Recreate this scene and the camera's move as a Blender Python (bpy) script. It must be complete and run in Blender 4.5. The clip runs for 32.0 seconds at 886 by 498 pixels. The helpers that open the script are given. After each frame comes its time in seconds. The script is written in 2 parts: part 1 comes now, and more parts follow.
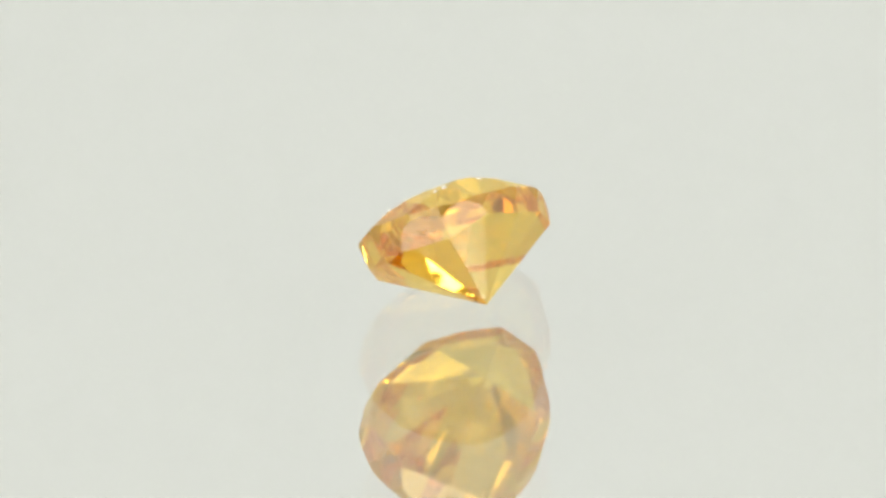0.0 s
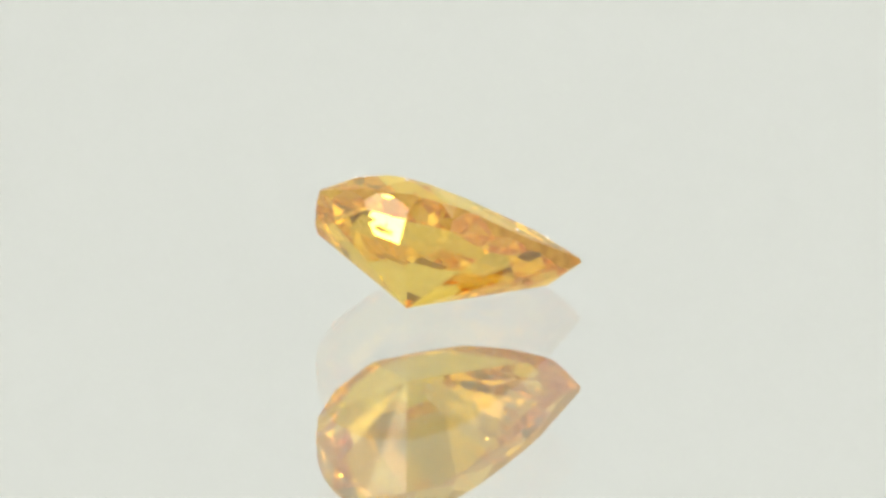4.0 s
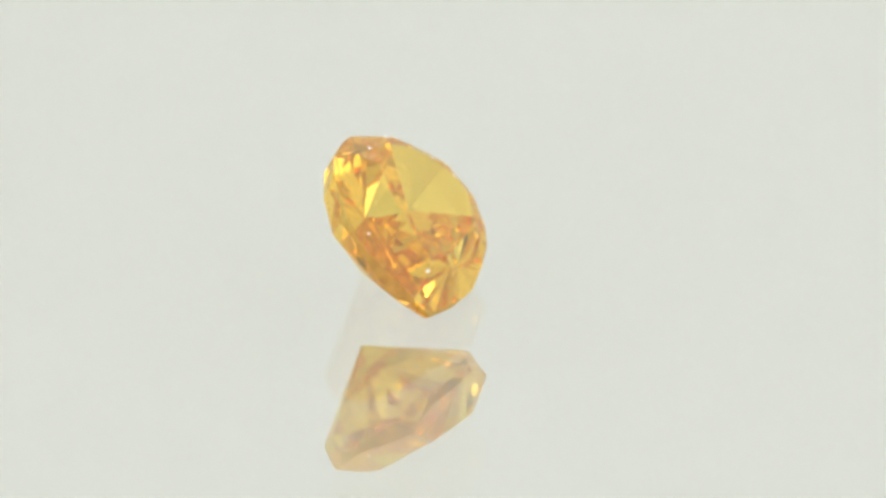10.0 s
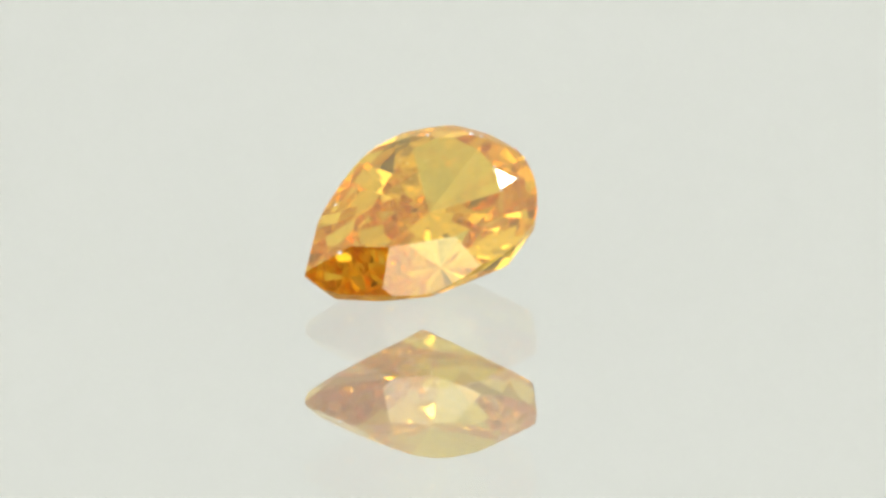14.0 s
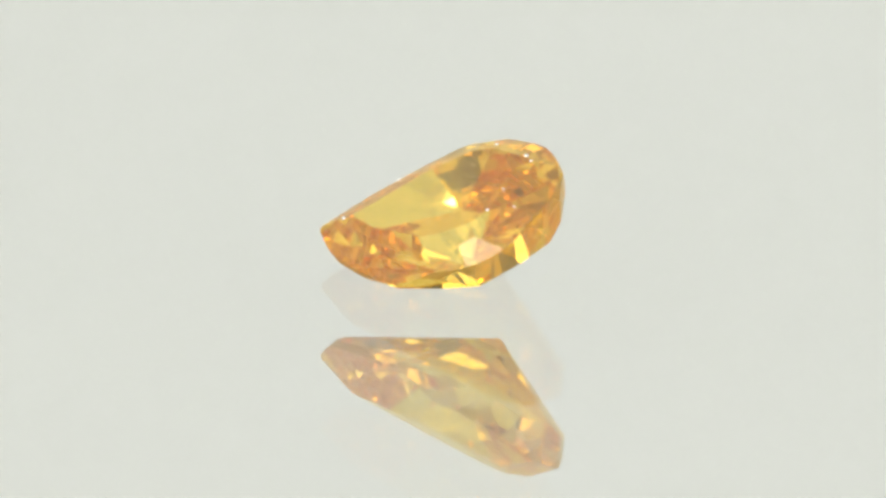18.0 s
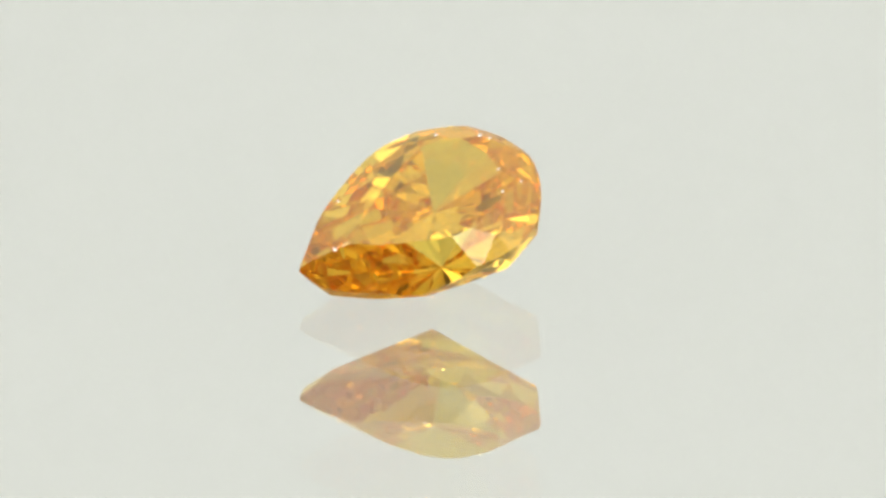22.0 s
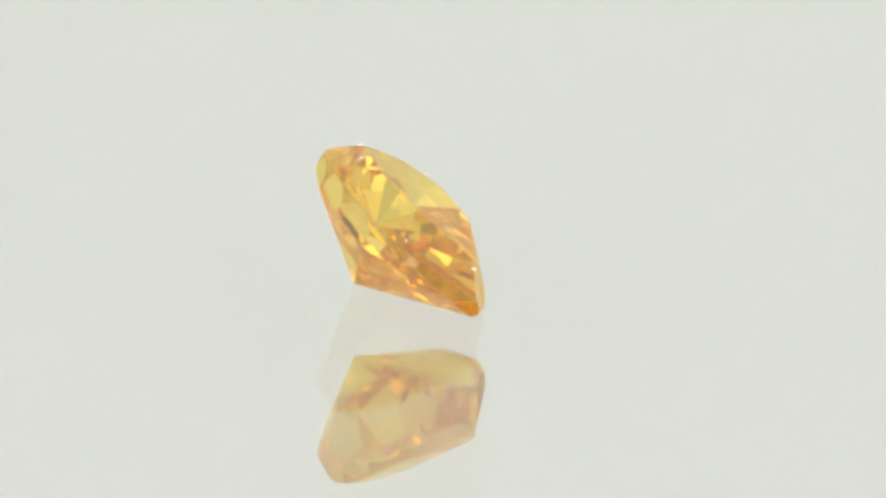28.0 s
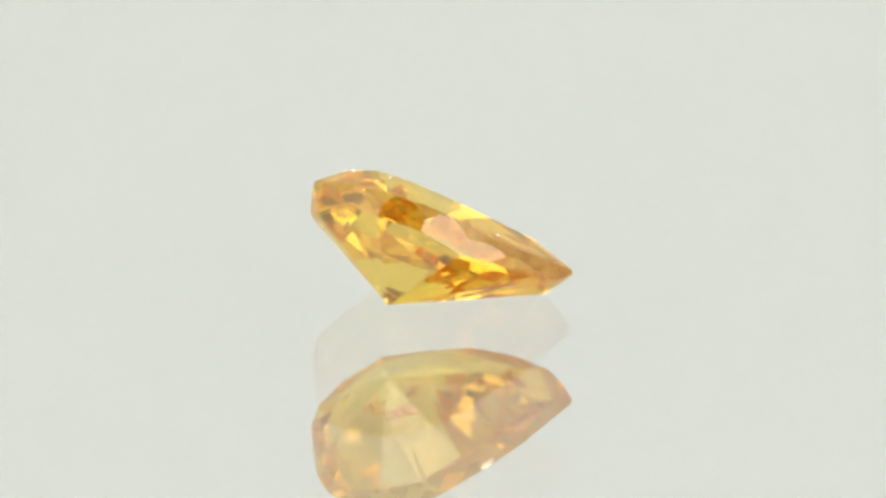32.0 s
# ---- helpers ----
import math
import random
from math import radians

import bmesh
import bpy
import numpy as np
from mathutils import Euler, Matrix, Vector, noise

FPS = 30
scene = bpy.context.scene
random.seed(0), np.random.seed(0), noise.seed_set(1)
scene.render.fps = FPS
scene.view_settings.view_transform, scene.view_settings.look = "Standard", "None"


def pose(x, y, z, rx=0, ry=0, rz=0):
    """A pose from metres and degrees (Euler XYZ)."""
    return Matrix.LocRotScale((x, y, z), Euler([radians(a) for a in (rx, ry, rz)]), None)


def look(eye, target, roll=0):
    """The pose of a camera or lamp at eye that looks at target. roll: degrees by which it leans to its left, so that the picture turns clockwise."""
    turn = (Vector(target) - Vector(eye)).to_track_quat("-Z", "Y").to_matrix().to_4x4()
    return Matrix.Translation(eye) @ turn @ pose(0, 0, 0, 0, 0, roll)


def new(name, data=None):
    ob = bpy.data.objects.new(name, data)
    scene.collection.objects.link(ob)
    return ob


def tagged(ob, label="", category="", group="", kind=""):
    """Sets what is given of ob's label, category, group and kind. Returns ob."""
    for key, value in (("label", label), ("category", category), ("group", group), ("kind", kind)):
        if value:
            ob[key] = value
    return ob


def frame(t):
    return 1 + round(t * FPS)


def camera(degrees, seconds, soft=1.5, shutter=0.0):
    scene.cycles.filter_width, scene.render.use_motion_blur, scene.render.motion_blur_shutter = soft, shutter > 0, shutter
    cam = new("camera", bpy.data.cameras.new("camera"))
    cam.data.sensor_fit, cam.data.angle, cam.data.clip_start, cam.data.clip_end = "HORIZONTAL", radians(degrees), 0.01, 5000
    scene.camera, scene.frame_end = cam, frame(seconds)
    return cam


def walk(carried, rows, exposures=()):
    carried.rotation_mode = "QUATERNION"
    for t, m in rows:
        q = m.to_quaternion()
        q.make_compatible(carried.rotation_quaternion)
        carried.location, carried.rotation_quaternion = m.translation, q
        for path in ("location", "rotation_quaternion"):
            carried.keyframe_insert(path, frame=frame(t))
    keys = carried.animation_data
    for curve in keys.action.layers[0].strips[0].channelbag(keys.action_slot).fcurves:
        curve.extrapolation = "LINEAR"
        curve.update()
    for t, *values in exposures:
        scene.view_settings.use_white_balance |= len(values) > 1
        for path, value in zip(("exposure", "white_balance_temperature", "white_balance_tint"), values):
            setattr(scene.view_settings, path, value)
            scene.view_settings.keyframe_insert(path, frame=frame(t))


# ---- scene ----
# A small pear-cut gem on a 3 mm mirror disc that turns slowly inside a white light tent.
cam = camera(3.7353, 32.0, soft=3.2)
EYE, AIM = (0.000116, -0.255036, 0.085551), (0.000116, 0.000224, 0.000673)
walk(cam, [(0.0, look(EYE, AIM)), (32.0, look(EYE, AIM))])

# ---- light: glow added to the tent cloth, and small lamps overhead ----
# no lamps behind the cloth; side and roof glow added to brighten the stone
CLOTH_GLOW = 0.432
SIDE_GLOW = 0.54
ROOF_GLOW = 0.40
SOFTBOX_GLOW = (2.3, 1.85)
LAMP_GLOW = 28.0
world = bpy.data.worlds.new("room_dark")
world.use_nodes = True
world.node_tree.nodes["Background"].inputs["Color"].default_value = (0.05, 0.05, 0.05, 1)
world.node_tree.nodes["Background"].inputs["Strength"].default_value = 0.3
scene.world = world
scene.view_settings.exposure = 0.0
scene.cycles.max_bounces, scene.cycles.transmission_bounces, scene.cycles.glossy_bounces = 40, 40, 40


# ---- materials ----
def material(name, colour, rough=0.5, metal=0.0, glow=0.0, glow_colour=None):
    m = bpy.data.materials.new(name)
    m.use_nodes = True
    b = m.node_tree.nodes["Principled BSDF"]
    b.inputs["Base Color"].default_value = (*colour, 1)
    b.inputs["Roughness"].default_value = rough
    b.inputs["Metallic"].default_value = metal
    if glow:
        b.inputs["Emission Color"].default_value = (*(glow_colour or colour), 1)
        b.inputs["Emission Strength"].default_value = glow
    return m


def node(m, kind, **values):
    n = m.node_tree.nodes.new(kind)
    for key, value in values.items():
        n.inputs[key.replace("_", " ")].default_value = value
    return n


def gem_material(name, clouds):
    """Orange diamond: gloss by Fresnel's law over clear refraction; every facet met takes some blue and green away."""
    m = bpy.data.materials.new(name)
    m.use_nodes = True
    link = m.node_tree.links.new
    m.node_tree.nodes.remove(m.node_tree.nodes["Principled BSDF"])
    out = m.node_tree.nodes["Material Output"]
    clear = node(m, "ShaderNodeBsdfRefraction", Color=(*GEM_CLEAR, 1), Roughness=GEM_POLISH, IOR=GEM_IOR)
    gloss = node(m, "ShaderNodeBsdfGlossy", Color=(*GEM_GLOSS, 1), Roughness=GEM_POLISH)
    law = node(m, "ShaderNodeFresnel", IOR=GEM_IOR)
    mix = m.node_tree.nodes.new("ShaderNodeMixShader")
    link(law.outputs[0], mix.inputs[0])
    link(clear.outputs[0], mix.inputs[1])
    link(gloss.outputs[0], mix.inputs[2])
    # the polish leaves each facet very slightly wavy
    spot = m.node_tree.nodes.new("ShaderNodeTexCoord")
    ripple = node(m, "ShaderNodeTexNoise", Scale=1800.0, Detail=1.0)
    link(spot.outputs["Object"], ripple.inputs["Vector"])
    lean = m.node_tree.nodes.new("ShaderNodeVectorMath")
    lean.operation = "MULTIPLY_ADD"
    lean.inputs[1].default_value = (GEM_WAVE,) * 3
    lean.inputs[2].default_value = (-GEM_WAVE / 2,) * 3
    link(ripple.outputs["Color"], lean.inputs[0])
    skin = m.node_tree.nodes.new("ShaderNodeNewGeometry")
    tipped = m.node_tree.nodes.new("ShaderNodeVectorMath")
    link(skin.outputs["Normal"], tipped.inputs[0])
    link(lean.outputs[0], tipped.inputs[1])
    unit = m.node_tree.nodes.new("ShaderNodeVectorMath")
    unit.operation = "NORMALIZE"
    link(tipped.outputs[0], unit.inputs[0])
    for shader in (clear, gloss, law):
        link(unit.outputs[0], shader.inputs["Normal"])
    # fine clouds in the stone scatter a little light and warm it unevenly
    where = m.node_tree.nodes.new("ShaderNodeTexCoord")
    cloud = node(m, "ShaderNodeTexNoise", Scale=2600.0, Detail=3.0, Roughness=0.6)
    link(where.outputs["Object"], cloud.inputs["Vector"])
    amount = node(m, "ShaderNodeMapRange", From_Min=0.35, From_Max=0.7, To_Min=clouds[0], To_Max=clouds[1])
    link(cloud.outputs["Fac"], amount.inputs["Value"])
    milk = node(m, "ShaderNodeBsdfTranslucent", Color=GEM_MILK)
    milk_front = node(m, "ShaderNodeBsdfDiffuse", Color=GEM_MILK)
    both = node(m, "ShaderNodeMixShader", Fac=0.5)
    hazy = m.node_tree.nodes.new("ShaderNodeMixShader")
    link(milk.outputs[0], both.inputs[1])
    link(milk_front.outputs[0], both.inputs[2])
    link(amount.outputs["Result"], hazy.inputs[0])
    link(mix.outputs[0], hazy.inputs[1])
    link(both.outputs[0], hazy.inputs[2])
    link(hazy.outputs[0], out.inputs[0])
    return m


GEM_POLISH = 0.012
GEM_IOR = 2.417
GEM_WAVE = 0.012
GEM_CLEAR = (0.99, 0.86, 0.38)
GEM_GLOSS = (1.0, 0.905, 0.66)
GEM_MILK = (1.0, 0.64, 0.16, 1)
GEM = gem_material("orange_diamond", (0.025, 0.07))
GEM_RIM = gem_material("frosted_diamond_rim", (0.45, 0.7))
PALE_GRAIN = material("pale_crystal_grain", (0.95, 0.82, 0.60), 0.5)
# white metal that stands in for glints on the crown
GLINT_METAL = material("glint_metal", (0.97, 0.95, 0.90), 0.12, 1.0)
BROWN_GRAIN = material("brown_crystal_grain", (0.16, 0.07, 0.02), 0.5)
CLOTH = material("glowing_tent_cloth", (0.42, 0.425, 0.41), 0.9, glow=CLOTH_GLOW, glow_colour=(0.985, 1.0, 0.945))
LED = material("lamp_diffuser", (0.9, 0.9, 0.9), 0.6, glow=LAMP_GLOW, glow_colour=(1.0, 0.99, 0.96))
SOFT = [material("softbox_diffuser", (0.7, 0.7, 0.7), 0.7, glow=g, glow_colour=(1.0, 0.98, 0.94)) for g in SOFTBOX_GLOW]
CASE = material("grey_lamp_case", (0.5, 0.5, 0.5), 0.4)
BACK = material("mirror_back_paint", (0.25, 0.26, 0.27), 0.7)
SIDE = material("glowing_side_cloth", (0.42, 0.425, 0.41), 0.9, glow=SIDE_GLOW, glow_colour=(0.985, 1.0, 0.945))
ROOF = material("glowing_roof_cloth", (0.40, 0.405, 0.39), 0.9, glow=ROOF_GLOW, glow_colour=(0.985, 1.0, 0.945))
ROOM = material("grey_room_paint", (0.22, 0.21, 0.20), 0.9)


def weak_gloss_glass():
    """Clear glass with only part of the full gloss mixed in on its face."""
    m = bpy.data.materials.new("mirror_glass")
    m.use_nodes = True
    link = m.node_tree.links.new
    m.node_tree.nodes.remove(m.node_tree.nodes["Principled BSDF"])
    clear = node(m, "ShaderNodeBsdfRefraction", Color=(0.995, 1.0, 0.995, 1), Roughness=0.0, IOR=1.52)
    gloss = node(m, "ShaderNodeBsdfGlass", Color=(0.995, 1.0, 0.995, 1), Roughness=0.0, IOR=1.52)
    mix = node(m, "ShaderNodeMixShader", Fac=0.55)
    link(clear.outputs[0], mix.inputs[1])
    link(gloss.outputs[0], mix.inputs[2])
    link(mix.outputs[0], m.node_tree.nodes["Material Output"].inputs[0])
    return m


def veiled_silver():
    """Silvering mixed with diffuse white, a painted stand-in for the veil of reflected light."""
    m = material("mirror_silver", (0.96, 0.96, 0.95), 0.0, 1.0)
    link = m.node_tree.links.new
    veil = node(m, "ShaderNodeBsdfDiffuse", Color=(0.88, 0.89, 0.87, 1))
    mix = node(m, "ShaderNodeMixShader", Fac=0.24)
    link(m.node_tree.nodes["Principled BSDF"].outputs[0], mix.inputs[1])
    link(veil.outputs[0], mix.inputs[2])
    link(mix.outputs[0], m.node_tree.nodes["Material Output"].inputs[0])
    return m


GLASS = weak_gloss_glass()
SILVER = veiled_silver()


# ---- building helpers ----
def part(name, bm, mat, parent=None, label="", scale=1.0):
    """One mesh object from a bmesh, under a thing or a part."""
    if scale != 1.0:
        bmesh.ops.scale(bm, vec=(scale,) * 3, verts=bm.verts)
    me = bpy.data.meshes.new(name)
    bm.to_mesh(me)
    bm.free()
    me.materials.append(mat)
    ob = new(name, me)
    ob.parent = parent
    return tagged(ob, label)


def box(bm, lo, hi, bevel=0.0):
    size = [b - a for a, b in zip(lo, hi)]
    mid = [(a + b) / 2 for a, b in zip(lo, hi)]
    made = bmesh.ops.create_cube(bm, size=1, matrix=Matrix.Translation(mid) @ Matrix.Diagonal((*size, 1)))
    if bevel:
        edges = {e for v in made["verts"] for e in v.link_edges}
        bmesh.ops.bevel(bm, geom=list(edges), offset=bevel, segments=2, affect="EDGES")
    return bm


# ---- the tent round the mirror ----
HALF, TOP, WALL = 0.28, 0.34, 0.004
TABLE_Z = -0.00312


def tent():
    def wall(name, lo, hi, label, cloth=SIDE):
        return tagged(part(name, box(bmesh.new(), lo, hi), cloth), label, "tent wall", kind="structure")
    wall("wall_north", (-HALF, HALF, TABLE_Z), (HALF, HALF + WALL, TOP), "smooth white cloth of a light tent with added glow", CLOTH)
    wall("wall_east", (HALF, -HALF, TABLE_Z), (HALF + WALL, HALF + WALL, TOP), "smooth white cloth of a light tent with added glow")
    wall("wall_west", (-HALF - WALL, -HALF, TABLE_Z), (-HALF, HALF + WALL, TOP), "smooth white cloth of a light tent with added glow")
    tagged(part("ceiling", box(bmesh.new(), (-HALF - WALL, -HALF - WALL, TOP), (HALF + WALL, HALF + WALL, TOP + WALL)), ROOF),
           "white cloth roof over the tent with added glow", "ceiling", kind="structure")
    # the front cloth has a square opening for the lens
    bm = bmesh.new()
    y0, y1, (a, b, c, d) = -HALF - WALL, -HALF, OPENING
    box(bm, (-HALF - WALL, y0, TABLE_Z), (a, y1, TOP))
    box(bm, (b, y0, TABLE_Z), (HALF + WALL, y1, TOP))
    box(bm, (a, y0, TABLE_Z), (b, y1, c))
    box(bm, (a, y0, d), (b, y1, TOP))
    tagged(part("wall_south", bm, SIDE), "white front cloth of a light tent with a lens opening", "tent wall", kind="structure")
    # the floor shares the added glow of the back cloth
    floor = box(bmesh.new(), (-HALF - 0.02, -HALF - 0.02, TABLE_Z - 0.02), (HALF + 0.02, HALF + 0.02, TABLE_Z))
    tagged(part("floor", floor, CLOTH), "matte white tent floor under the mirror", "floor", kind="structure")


OPENING = (-0.085, 0.085, 0.0, 0.30)
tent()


def room():
    r = 0.9
    bm = box(bmesh.new(), (-r, -r, TABLE_Z - 0.02), (r, r, 1.5))
    bmesh.ops.reverse_faces(bm, faces=bm.faces)
    tagged(part("backdrop", bm, ROOM), "plain dim grey room beyond the tent", "room", kind="structure")


room()


def lamp(x, y, z, w):
    """A small square panel that hangs by a rod from the roof."""
    thing = new("led_panel")
    thing.matrix_world = pose(x, y, z)
    part("case", box(bmesh.new(), (-w / 2, -w / 2, 0.002), (w / 2, w / 2, 0.010), 0.001), CASE, thing)
    part("diffuser", box(bmesh.new(), (-w / 2 + 0.003, -w / 2 + 0.003, -0.001), (w / 2 - 0.003, w / 2 - 0.003, 0.002)), LED, thing, "glowing white diffuser")
    part("rod", box(bmesh.new(), (-0.002, -0.002, 0.010), (0.002, 0.002, TOP - z)), CASE, thing)
    return tagged(thing, "small square LED panel under the tent roof", "lamp", "tent lamps")


for lamp_x, lamp_y, lamp_z, lamp_w in ((-0.256, -0.150, 0.300, 0.023), (0.060, 0.247, 0.327, 0.023), (-0.009, 0.180, 0.327, 0.016),
                                       (0.232, 0.132, 0.327, 0.012), (0.232, -0.117, 0.327, 0.016), (-0.189, 0.042, 0.327, 0.016), (0.276, -0.036, 0.327, 0.023)):
    lamp(lamp_x, lamp_y, lamp_z, lamp_w)


def softbox(x):
    """An upright diffuser panel beside the lens, its frame outside and its front a little proud."""
    w, h, rim = 0.165, 0.32, 0.006
    thing = new("softbox")
    thing.matrix_world = pose(x, -HALF + 0.03, TABLE_Z, 0, 0, 12 if x > 0 else -12)
    for a, b in (((-w / 2, -0.012, 0), (-w / 2 + rim, 0, h)), ((w / 2 - rim, -0.012, 0), (w / 2, 0, h)),
                 ((-w / 2 + rim, -0.012, 0), (w / 2 - rim, 0, rim)), ((-w / 2 + rim, -0.012, h - rim), (w / 2 - rim, 0, h))):
        part("frame_bar", box(bmesh.new(), a, b, 0.001), CASE, thing)
    part("diffuser", box(bmesh.new(), (-w / 2 + rim, -0.01, rim), (w / 2 - rim, -0.004, h - rim)), SOFT[x > 0], thing, "evenly glowing white diffuser")
    return tagged(thing, "upright white softbox standing beside the lens opening", "softbox", "front softboxes")


softbox(-0.172)
softbox(0.172)


# ---- the mirror disc ----
DISC_R, GLASS_T = 0.09, 0.00268


def mirror_disc():
    thing = new("mirror_disc")
    n = 96
    ring = lambda r, z: [(r * math.cos(2 * math.pi * k / n), r * math.sin(2 * math.pi * k / n), z) for k in range(n)]

    def lathe(profile, cap_first, cap_last):
        bm = bmesh.new()
        loops = [[bm.verts.new(p) for p in ring(r, z)] for r, z in profile]
        for a, b in zip(loops, loops[1:]):
            for k in range(n):
                bm.faces.new((a[k], b[k], b[(k + 1) % n], a[(k + 1) % n]))
        if cap_first:
            bm.faces.new(loops[0])
        if cap_last:
            bm.faces.new(loops[-1][::-1])
        return bm
    # glass: flat top, ground edge, open underneath where the silver closes it
    part("glass_plate", lathe([(DISC_R - 0.0004, 0), (DISC_R, -0.0004), (DISC_R, -GLASS_T)], True, False), GLASS, thing, "clear 3 mm glass with ground edge")
    part("silver_layer", lathe([(DISC_R, -GLASS_T), (DISC_R, -GLASS_T - 0.0001)], True, False), SILVER, thing, "bright silvered back of the glass")
    part("back_coat", lathe([(DISC_R, -GLASS_T - 0.0001), (DISC_R, -GLASS_T - 0.0004)], False, True), BACK, thing)
    return tagged(thing, "round back-silvered glass mirror turning under the gem", "mirror")


disc = mirror_disc()

# ---- the pear-cut gem; its plan in millimetres: u runs to the tip, v across ----
LENGTH, TIP_U, HALF_W, SIDE_POW, BACK_POW = 6.000, 3.874, 1.800, 1.614, 1.300
TABLE_K, TABLE_H, STAR_K, CENTRE_U, CENTRE_V = 0.637, 0.484, 0.821, 0.530, -0.069
UP_K, DOWN_K, TIP_K, STAR_CUT, RIDGE = 1.014, 1.01, 0.025, 0.62, 0.055
GIRDLE = 0.155
CULET = (0.453, -0.062, -1.655)
# how outline, rim height and table stray from a true pear, fitted to the camera's view
SWELL_COS = (0.046, -0.060, -0.021, -0.041, 0.011, -0.002, -0.011, 0.002)
SWELL_SIN = (0.009, 0.027, 0.015, 0.008, -0.000, 0.011, 0.011, 0.001)
RIM_COS, RIM_SIN = (0.036, 0.044, 0.059, 0.029), (-0.064, 0.009, -0.029, 0.023)
TABLE_STRAY = (0.024, 0.083, 0.035, 0.006, -0.017, 0.011, -0.071, -0.094)
LOWER_K = (0.985, 0.985, 0.985, 0.985, 0.925, 0.981, 0.976, 0.984)
LOWER_H = (0.232, 0.178, 0.424, 0.616, 0.463, 0.362, 0.454, 0.260)
TILT, LEAN = 20.29, -29.79
OFF_X, OFF_Y = -0.7558, -0.4153


def pear_outline(n):
    """n points at even steps round the girdle, from the tip, and the height of the rim there."""
    back = LENGTH - TIP_U
    half = []
    for k in range(400):
        u = TIP_U * math.cos(math.pi / 2 * k / 400)
        half.append((u, HALF_W * (1 - (u / TIP_U) ** SIDE_POW)))
    for k in range(401):
        s = math.sin(math.pi / 2 * k / 400)
        half.append((-back * s, HALF_W * max(0.0, 1 - s ** BACK_POW) ** 0.5))
    half = np.array(half)
    run = np.r_[0, np.cumsum(np.hypot(*np.diff(half, axis=0).T))]
    at = np.linspace(0, run[-1], n // 2 + 1)
    h = np.c_[np.interp(at, run, half[:, 0]), np.interp(at, run, half[:, 1])]
    o = np.r_[h, h[1:-1][::-1] * [1, -1]]
    turn = np.arange(n) / n * 2 * np.pi
    swell = 1 + sum(c * np.cos(k * turn) + s * np.sin(k * turn) for k, (c, s) in enumerate(zip(SWELL_COS, SWELL_SIN), 1))
    rise = sum(c * np.cos(k * turn) + s * np.sin(k * turn) for k, (c, s) in enumerate(zip(RIM_COS, RIM_SIN), 2))
    middle = np.array([0.6, 0.0])
    o = (o - middle) * swell[:, None]
    # no hollow: each point goes out at least to every chord that passes over it
    out = np.ones(n)
    for i in range(n):
        for a in range(1, 7):
            for b in range(1, 7):
                p, q = o[(i - a) % n], o[(i + b) % n]
                chord = p[0] * q[1] - p[1] * q[0]
                run = o[i][0] * (q[1] - p[1]) - o[i][1] * (q[0] - p[0])
                out[i] = max(out[i], chord / run)
    return middle + o * out[:, None], rise


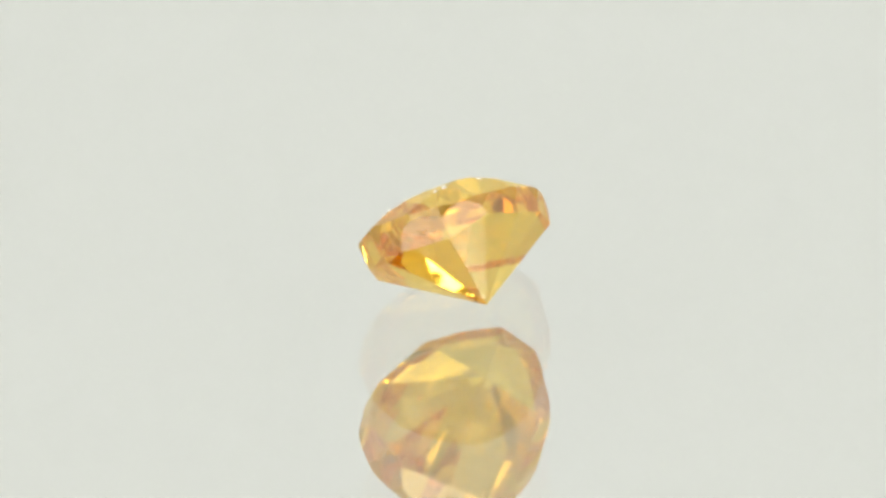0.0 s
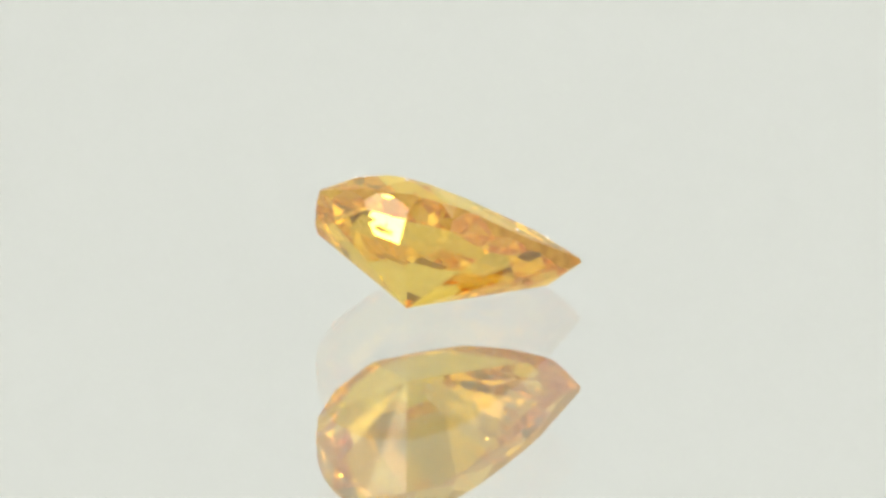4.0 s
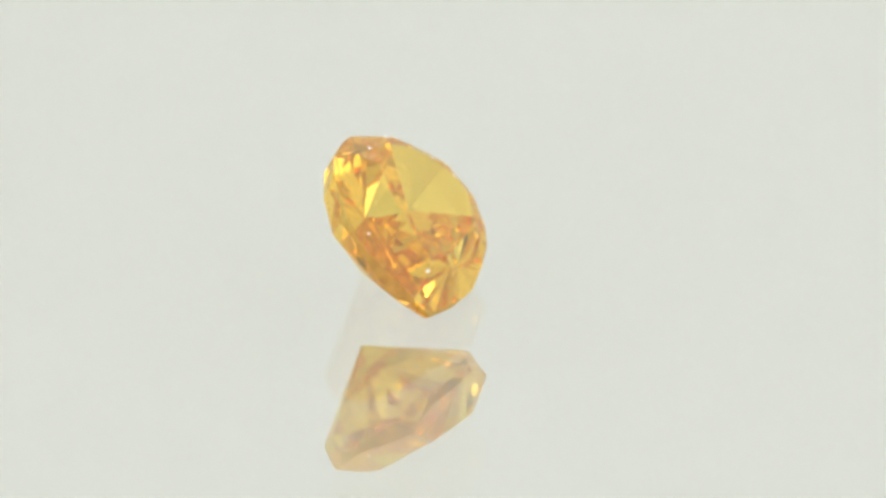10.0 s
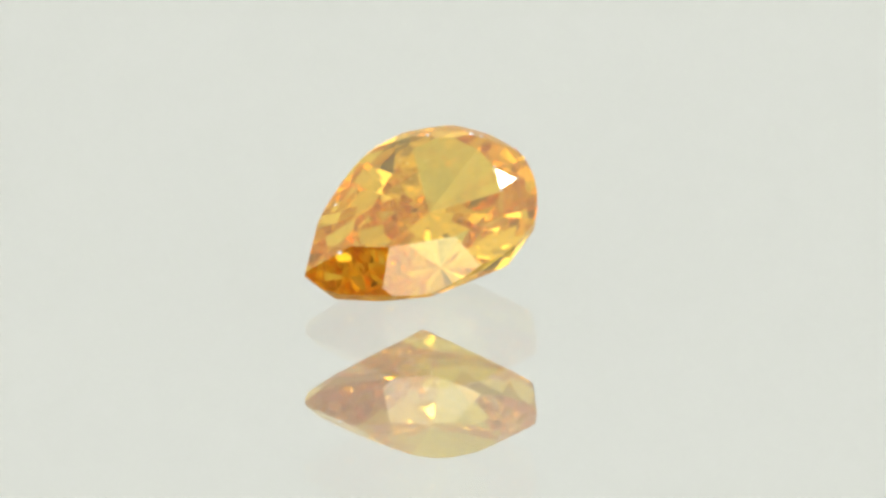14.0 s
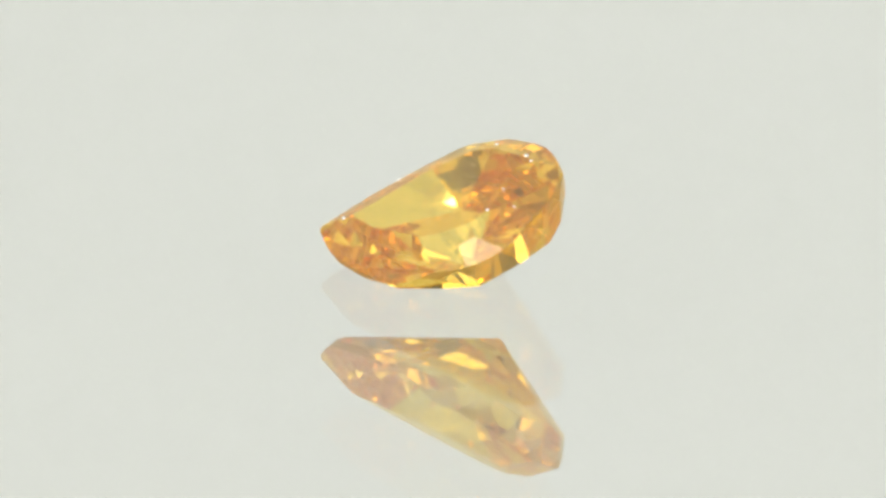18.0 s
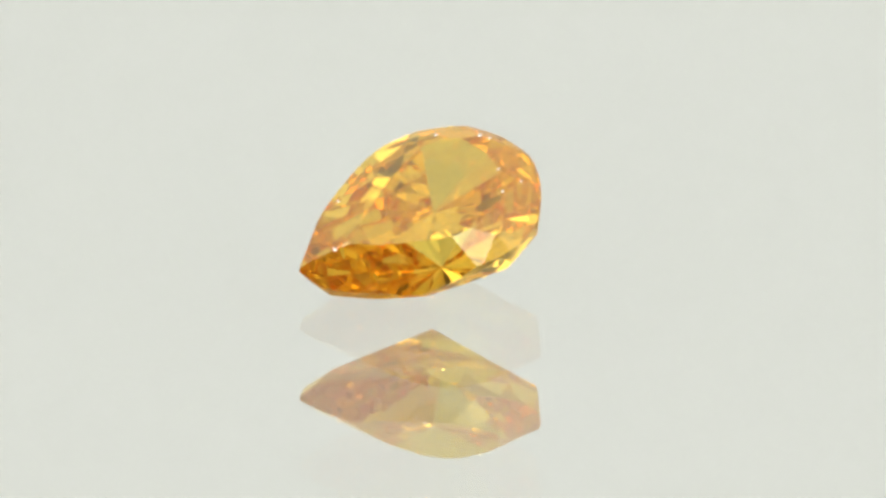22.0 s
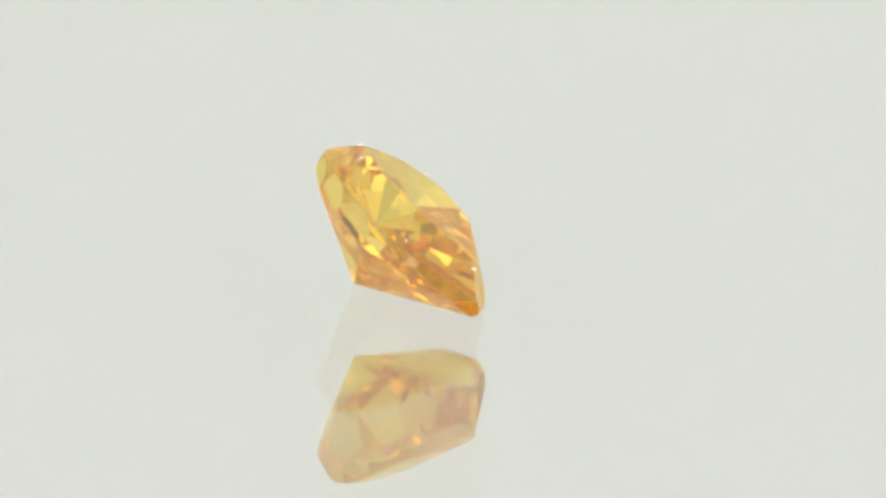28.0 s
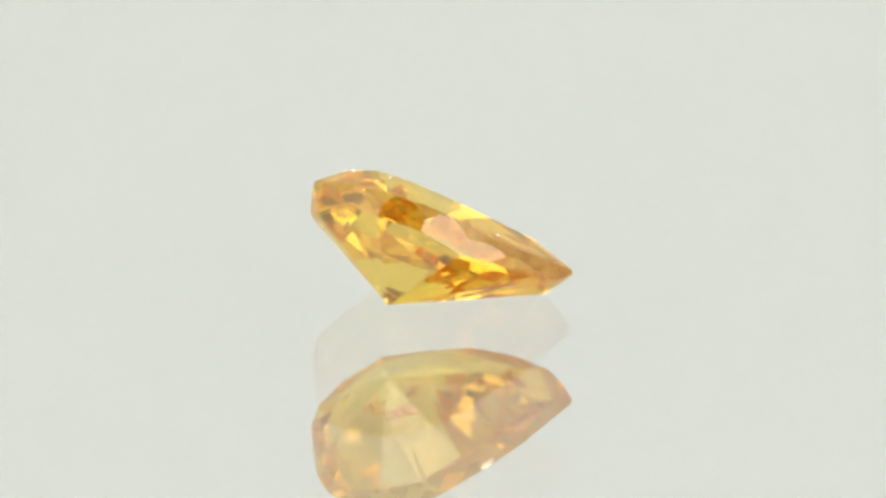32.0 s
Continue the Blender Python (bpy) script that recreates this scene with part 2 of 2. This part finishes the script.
def gem_mesh():
    """A prism over the pear outline, cut by the plane of every facet in turn. The faces carry the index of their part."""
    (fine, _), (o, rise) = pear_outline(64), pear_outline(32)
    g = GIRDLE / 2
    mid = Vector((CENTRE_U, CENTRE_V))
    cul = Vector(CULET) - Vector((0, 0, g))
    at = lambda p, k, z, c=mid: Vector((c[0] + (p[0] - c[0]) * k, c[1] + (p[1] - c[1]) * k, z))
    table = [at(o[4 * k], TABLE_K + TABLE_STRAY[k], g + TABLE_H) for k in range(8)]
    rim = lambda i, z, k=1.0: at(o[i % 32], k + (TIP_K if (i + 2) % 32 < 5 else 0), z + rise[i % 32])
    bezel = []
    for k in range(8):
        along = table[(k + 1) % 8] - table[k - 1]
        bezel.append(along.cross(rim(4 * k, g) - table[k]).normalized())
    bezel = [n if n.z > 0 else -n for n in bezel]
    star = []
    for k in range(8):
        p = at(o[4 * k + 2], STAR_K, 0)
        heights = [table[j].z - (bezel[j].xy.dot(p.xy - table[j].xy)) / bezel[j].z for j in (k, (k + 1) % 8)]
        star.append(Vector((p.x, p.y, min(heights))))
    corner = []
    for k in range(8):
        a, b = bezel[k], bezel[(k + 1) % 8]
        run = a.xy.orthogonal()
        corner.append(table[k] + Vector((*run, 0)) * (b.xy.dot(table[(k + 1) % 8].xy - table[k].xy) / b.xy.dot(run)))
    low = [at(o[4 * k + 2], LOWER_K[k], rise[4 * k + 2] - g - LOWER_H[k], cul) for k in range(8)]
    planes = [(table[0], Vector((0, 0, 1)), 1)]

    def facet(a, b, c, kind):
        n = (b - a).cross(c - a).normalized()
        if n.dot(a - Vector((mid[0], 0, -0.2))) < 0:
            n = -n
        planes.append((a, n, kind))
    for k in range(8):
        facet(corner[k].lerp(table[k], STAR_CUT), corner[k].lerp(table[(k + 1) % 8], STAR_CUT), star[k], 2)
        planes.append((table[k], bezel[k], 2))
        facet(star[k], rim(4 * k, g, UP_K), rim(4 * k + 2, g, UP_K), 2)
        facet(star[k], rim(4 * k + 2, g, UP_K), rim(4 * k + 4, g, UP_K), 2)
        ridge = (low[k - 1] + low[k]) / 2
        ridge += (ridge - Vector((cul.x, cul.y, ridge.z))).normalized() * RIDGE
        facet(cul, low[k - 1], ridge, 3)
        facet(cul, ridge, low[k], 3)
        facet(low[k], rim(4 * k, -g, DOWN_K), rim(4 * k + 2, -g, DOWN_K), 3)
        facet(low[k], rim(4 * k + 2, -g, DOWN_K), rim(4 * k + 4, -g, DOWN_K), 3)
    planes.append((Vector((o[0][0] + 0.05, o[0][1], rise[0] + 0.3 * g)), Vector((0.72, 0, -0.69)).normalized(), 3))
    bm = bmesh.new()
    tag = bm.faces.layers.int.new("part")
    lo = [bm.verts.new((*p, -3)) for p in fine]
    hi = [bm.verts.new((*p, 3)) for p in fine]
    n = len(fine)
    bm.faces.new(lo[::-1]), bm.faces.new(hi)
    for k in range(n):
        bm.faces.new((lo[k], lo[(k + 1) % n], hi[(k + 1) % n], hi[k]))
    for co, no, kind in planes:
        cut = bmesh.ops.bisect_plane(bm, geom=bm.verts[:] + bm.edges[:] + bm.faces[:], dist=1e-5, plane_co=co, plane_no=no, clear_outer=True)
        edges = [e for e in bm.edges if len(e.link_faces) == 1]
        if len(edges) > 2:
            for f in bmesh.ops.edgeloop_fill(bm, edges=edges)["faces"]:
                f[tag] = kind
    bmesh.ops.recalc_face_normals(bm, faces=bm.faces)
    # the pose in which it lies on one pavilion facet
    bmesh.ops.rotate(bm, verts=bm.verts, cent=(0, 0, 0), matrix=(pose(0, 0, 0, LEAN) @ pose(0, 0, 0, 0, TILT)).to_3x3())
    bmesh.ops.translate(bm, verts=bm.verts, vec=(0, 0, 0.004 - min(v.co.z for v in bm.verts)))
    return bm, tag


def inclusions(bm, thing):
    """Pale and brown crystals caught in the stone, none near its skin."""
    rng = random.Random(7)
    corners = [v.co.copy() for v in bm.verts]
    middle = sum(corners, Vector()) / len(corners)
    shapes = []
    for _ in range(4):
        grain = bmesh.new()
        bmesh.ops.create_icosphere(grain, subdivisions=1, radius=1.0)
        for v in grain.verts:
            v.co *= rng.uniform(0.6, 1.25)
        me = bpy.data.meshes.new("inclusion")
        grain.to_mesh(me)
        grain.free()
        me.materials.append(PALE_GRAIN)
        shapes.append(me)
    dark = shapes[0].copy()
    dark.materials[0] = BROWN_GRAIN
    for k in range(34):
        share = [rng.random() ** 2 for _ in range(4)]
        at = sum((c * w for c, w in zip(rng.sample(corners, 4), share)), Vector()) / sum(share)
        at = middle + (at - middle) * 0.8
        ob = new("inclusion", dark if k % 8 == 0 else rng.choice(shapes))
        size = rng.uniform(0.010, 0.024) * (1.5 if k % 8 == 0 else 1.0) * 0.001
        turn = pose(0, 0, 0, rng.uniform(0, 360), rng.uniform(0, 360), rng.uniform(0, 360))
        ob.parent = thing
        ob.matrix_local = Matrix.Translation(at * 0.001) @ turn @ Matrix.Diagonal((size, size * rng.uniform(0.6, 1), size * rng.uniform(0.6, 1), 1))
        tagged(ob, "tiny brown crystal" if k % 8 == 0 else "tiny pale crystal")


def glint_beads(bm, tag, thing):
    """Minute white metal beads, added where crown facets meet to stand in for glints."""
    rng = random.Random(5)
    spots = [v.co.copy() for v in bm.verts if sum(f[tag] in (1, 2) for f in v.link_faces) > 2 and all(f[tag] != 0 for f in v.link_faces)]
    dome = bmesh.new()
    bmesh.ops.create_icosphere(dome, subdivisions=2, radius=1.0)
    me = bpy.data.meshes.new("glint_bead")
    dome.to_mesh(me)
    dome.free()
    me.materials.append(GLINT_METAL)
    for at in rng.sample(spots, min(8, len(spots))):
        ob = new("glint_bead", me)
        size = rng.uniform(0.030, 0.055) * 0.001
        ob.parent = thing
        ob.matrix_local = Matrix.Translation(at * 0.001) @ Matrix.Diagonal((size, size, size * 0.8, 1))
        tagged(ob, "tiny white metal bead added as a glint")


def gemstone():
    thing = new("gemstone")
    bm, tag = gem_mesh()
    for kind, name, label in ((1, "table_facet", "broad flat top facet"), (2, "crown", "bright bevelled upper facets"),
                              (0, "girdle", "thin frosted rim"), (3, "pavilion", "deep pointed lower facets")):
        piece = bm.copy()
        mark = piece.faces.layers.int["part"]
        bmesh.ops.delete(piece, geom=[f for f in piece.faces if f[mark] != kind], context="FACES")
        part(name, piece, GEM if kind else GEM_RIM, thing, label, scale=0.001)
    inclusions(bm, thing)
    glint_beads(bm, tag, thing)
    bm.free()
    return tagged(thing, "faceted orange pear-cut diamond lying tilted on a mirror", "gemstone")


gem = gemstone()

# ---- turning: seconds and degrees about the disc's axis ----
TURN = (
    (0.0, 70.9), (1.0, 56.2), (2.0, 41.9), (3.0, 28.7), (4.0, 13.3), (5.0, -2.3),
    (6.0, -17.8), (7.0, -32.8), (8.0, -47.9), (9.0, -63.3), (10.0, -79.1), (11.0, -92.9),
    (12.0, -107.3), (13.0, -121.5), (14.0, -135.9), (15.0, -151.2), (16.0, -166.2), (17.0, -181.1),
    (17.6, -190.0), (17.8, -193.1), (18.0, -195.7), (18.2, -196.7), (18.4, -195.7), (18.6, -193.1),
    (18.8, -190.0), (19.4, -181.1), (20.0, -172.7), (21.0, -157.3), (22.0, -142.2), (23.0, -128.0),
    (24.0, -113.5), (25.0, -99.1), (26.0, -84.1), (27.0, -69.3), (28.0, -54.8), (29.0, -43.5),
    (30.0, -30.1), (31.0, -16.2), (32.0, -1.3),
)


def motions():
    off = Vector((OFF_X, OFF_Y, 0)) * 0.001
    walk(disc, [(t, pose(0, 0, 0, 0, 0, a)) for t, a in TURN])
    walk(gem, [(t, pose(0, 0, 0, 0, 0, a) @ Matrix.Translation(off)) for t, a in TURN])


motions()
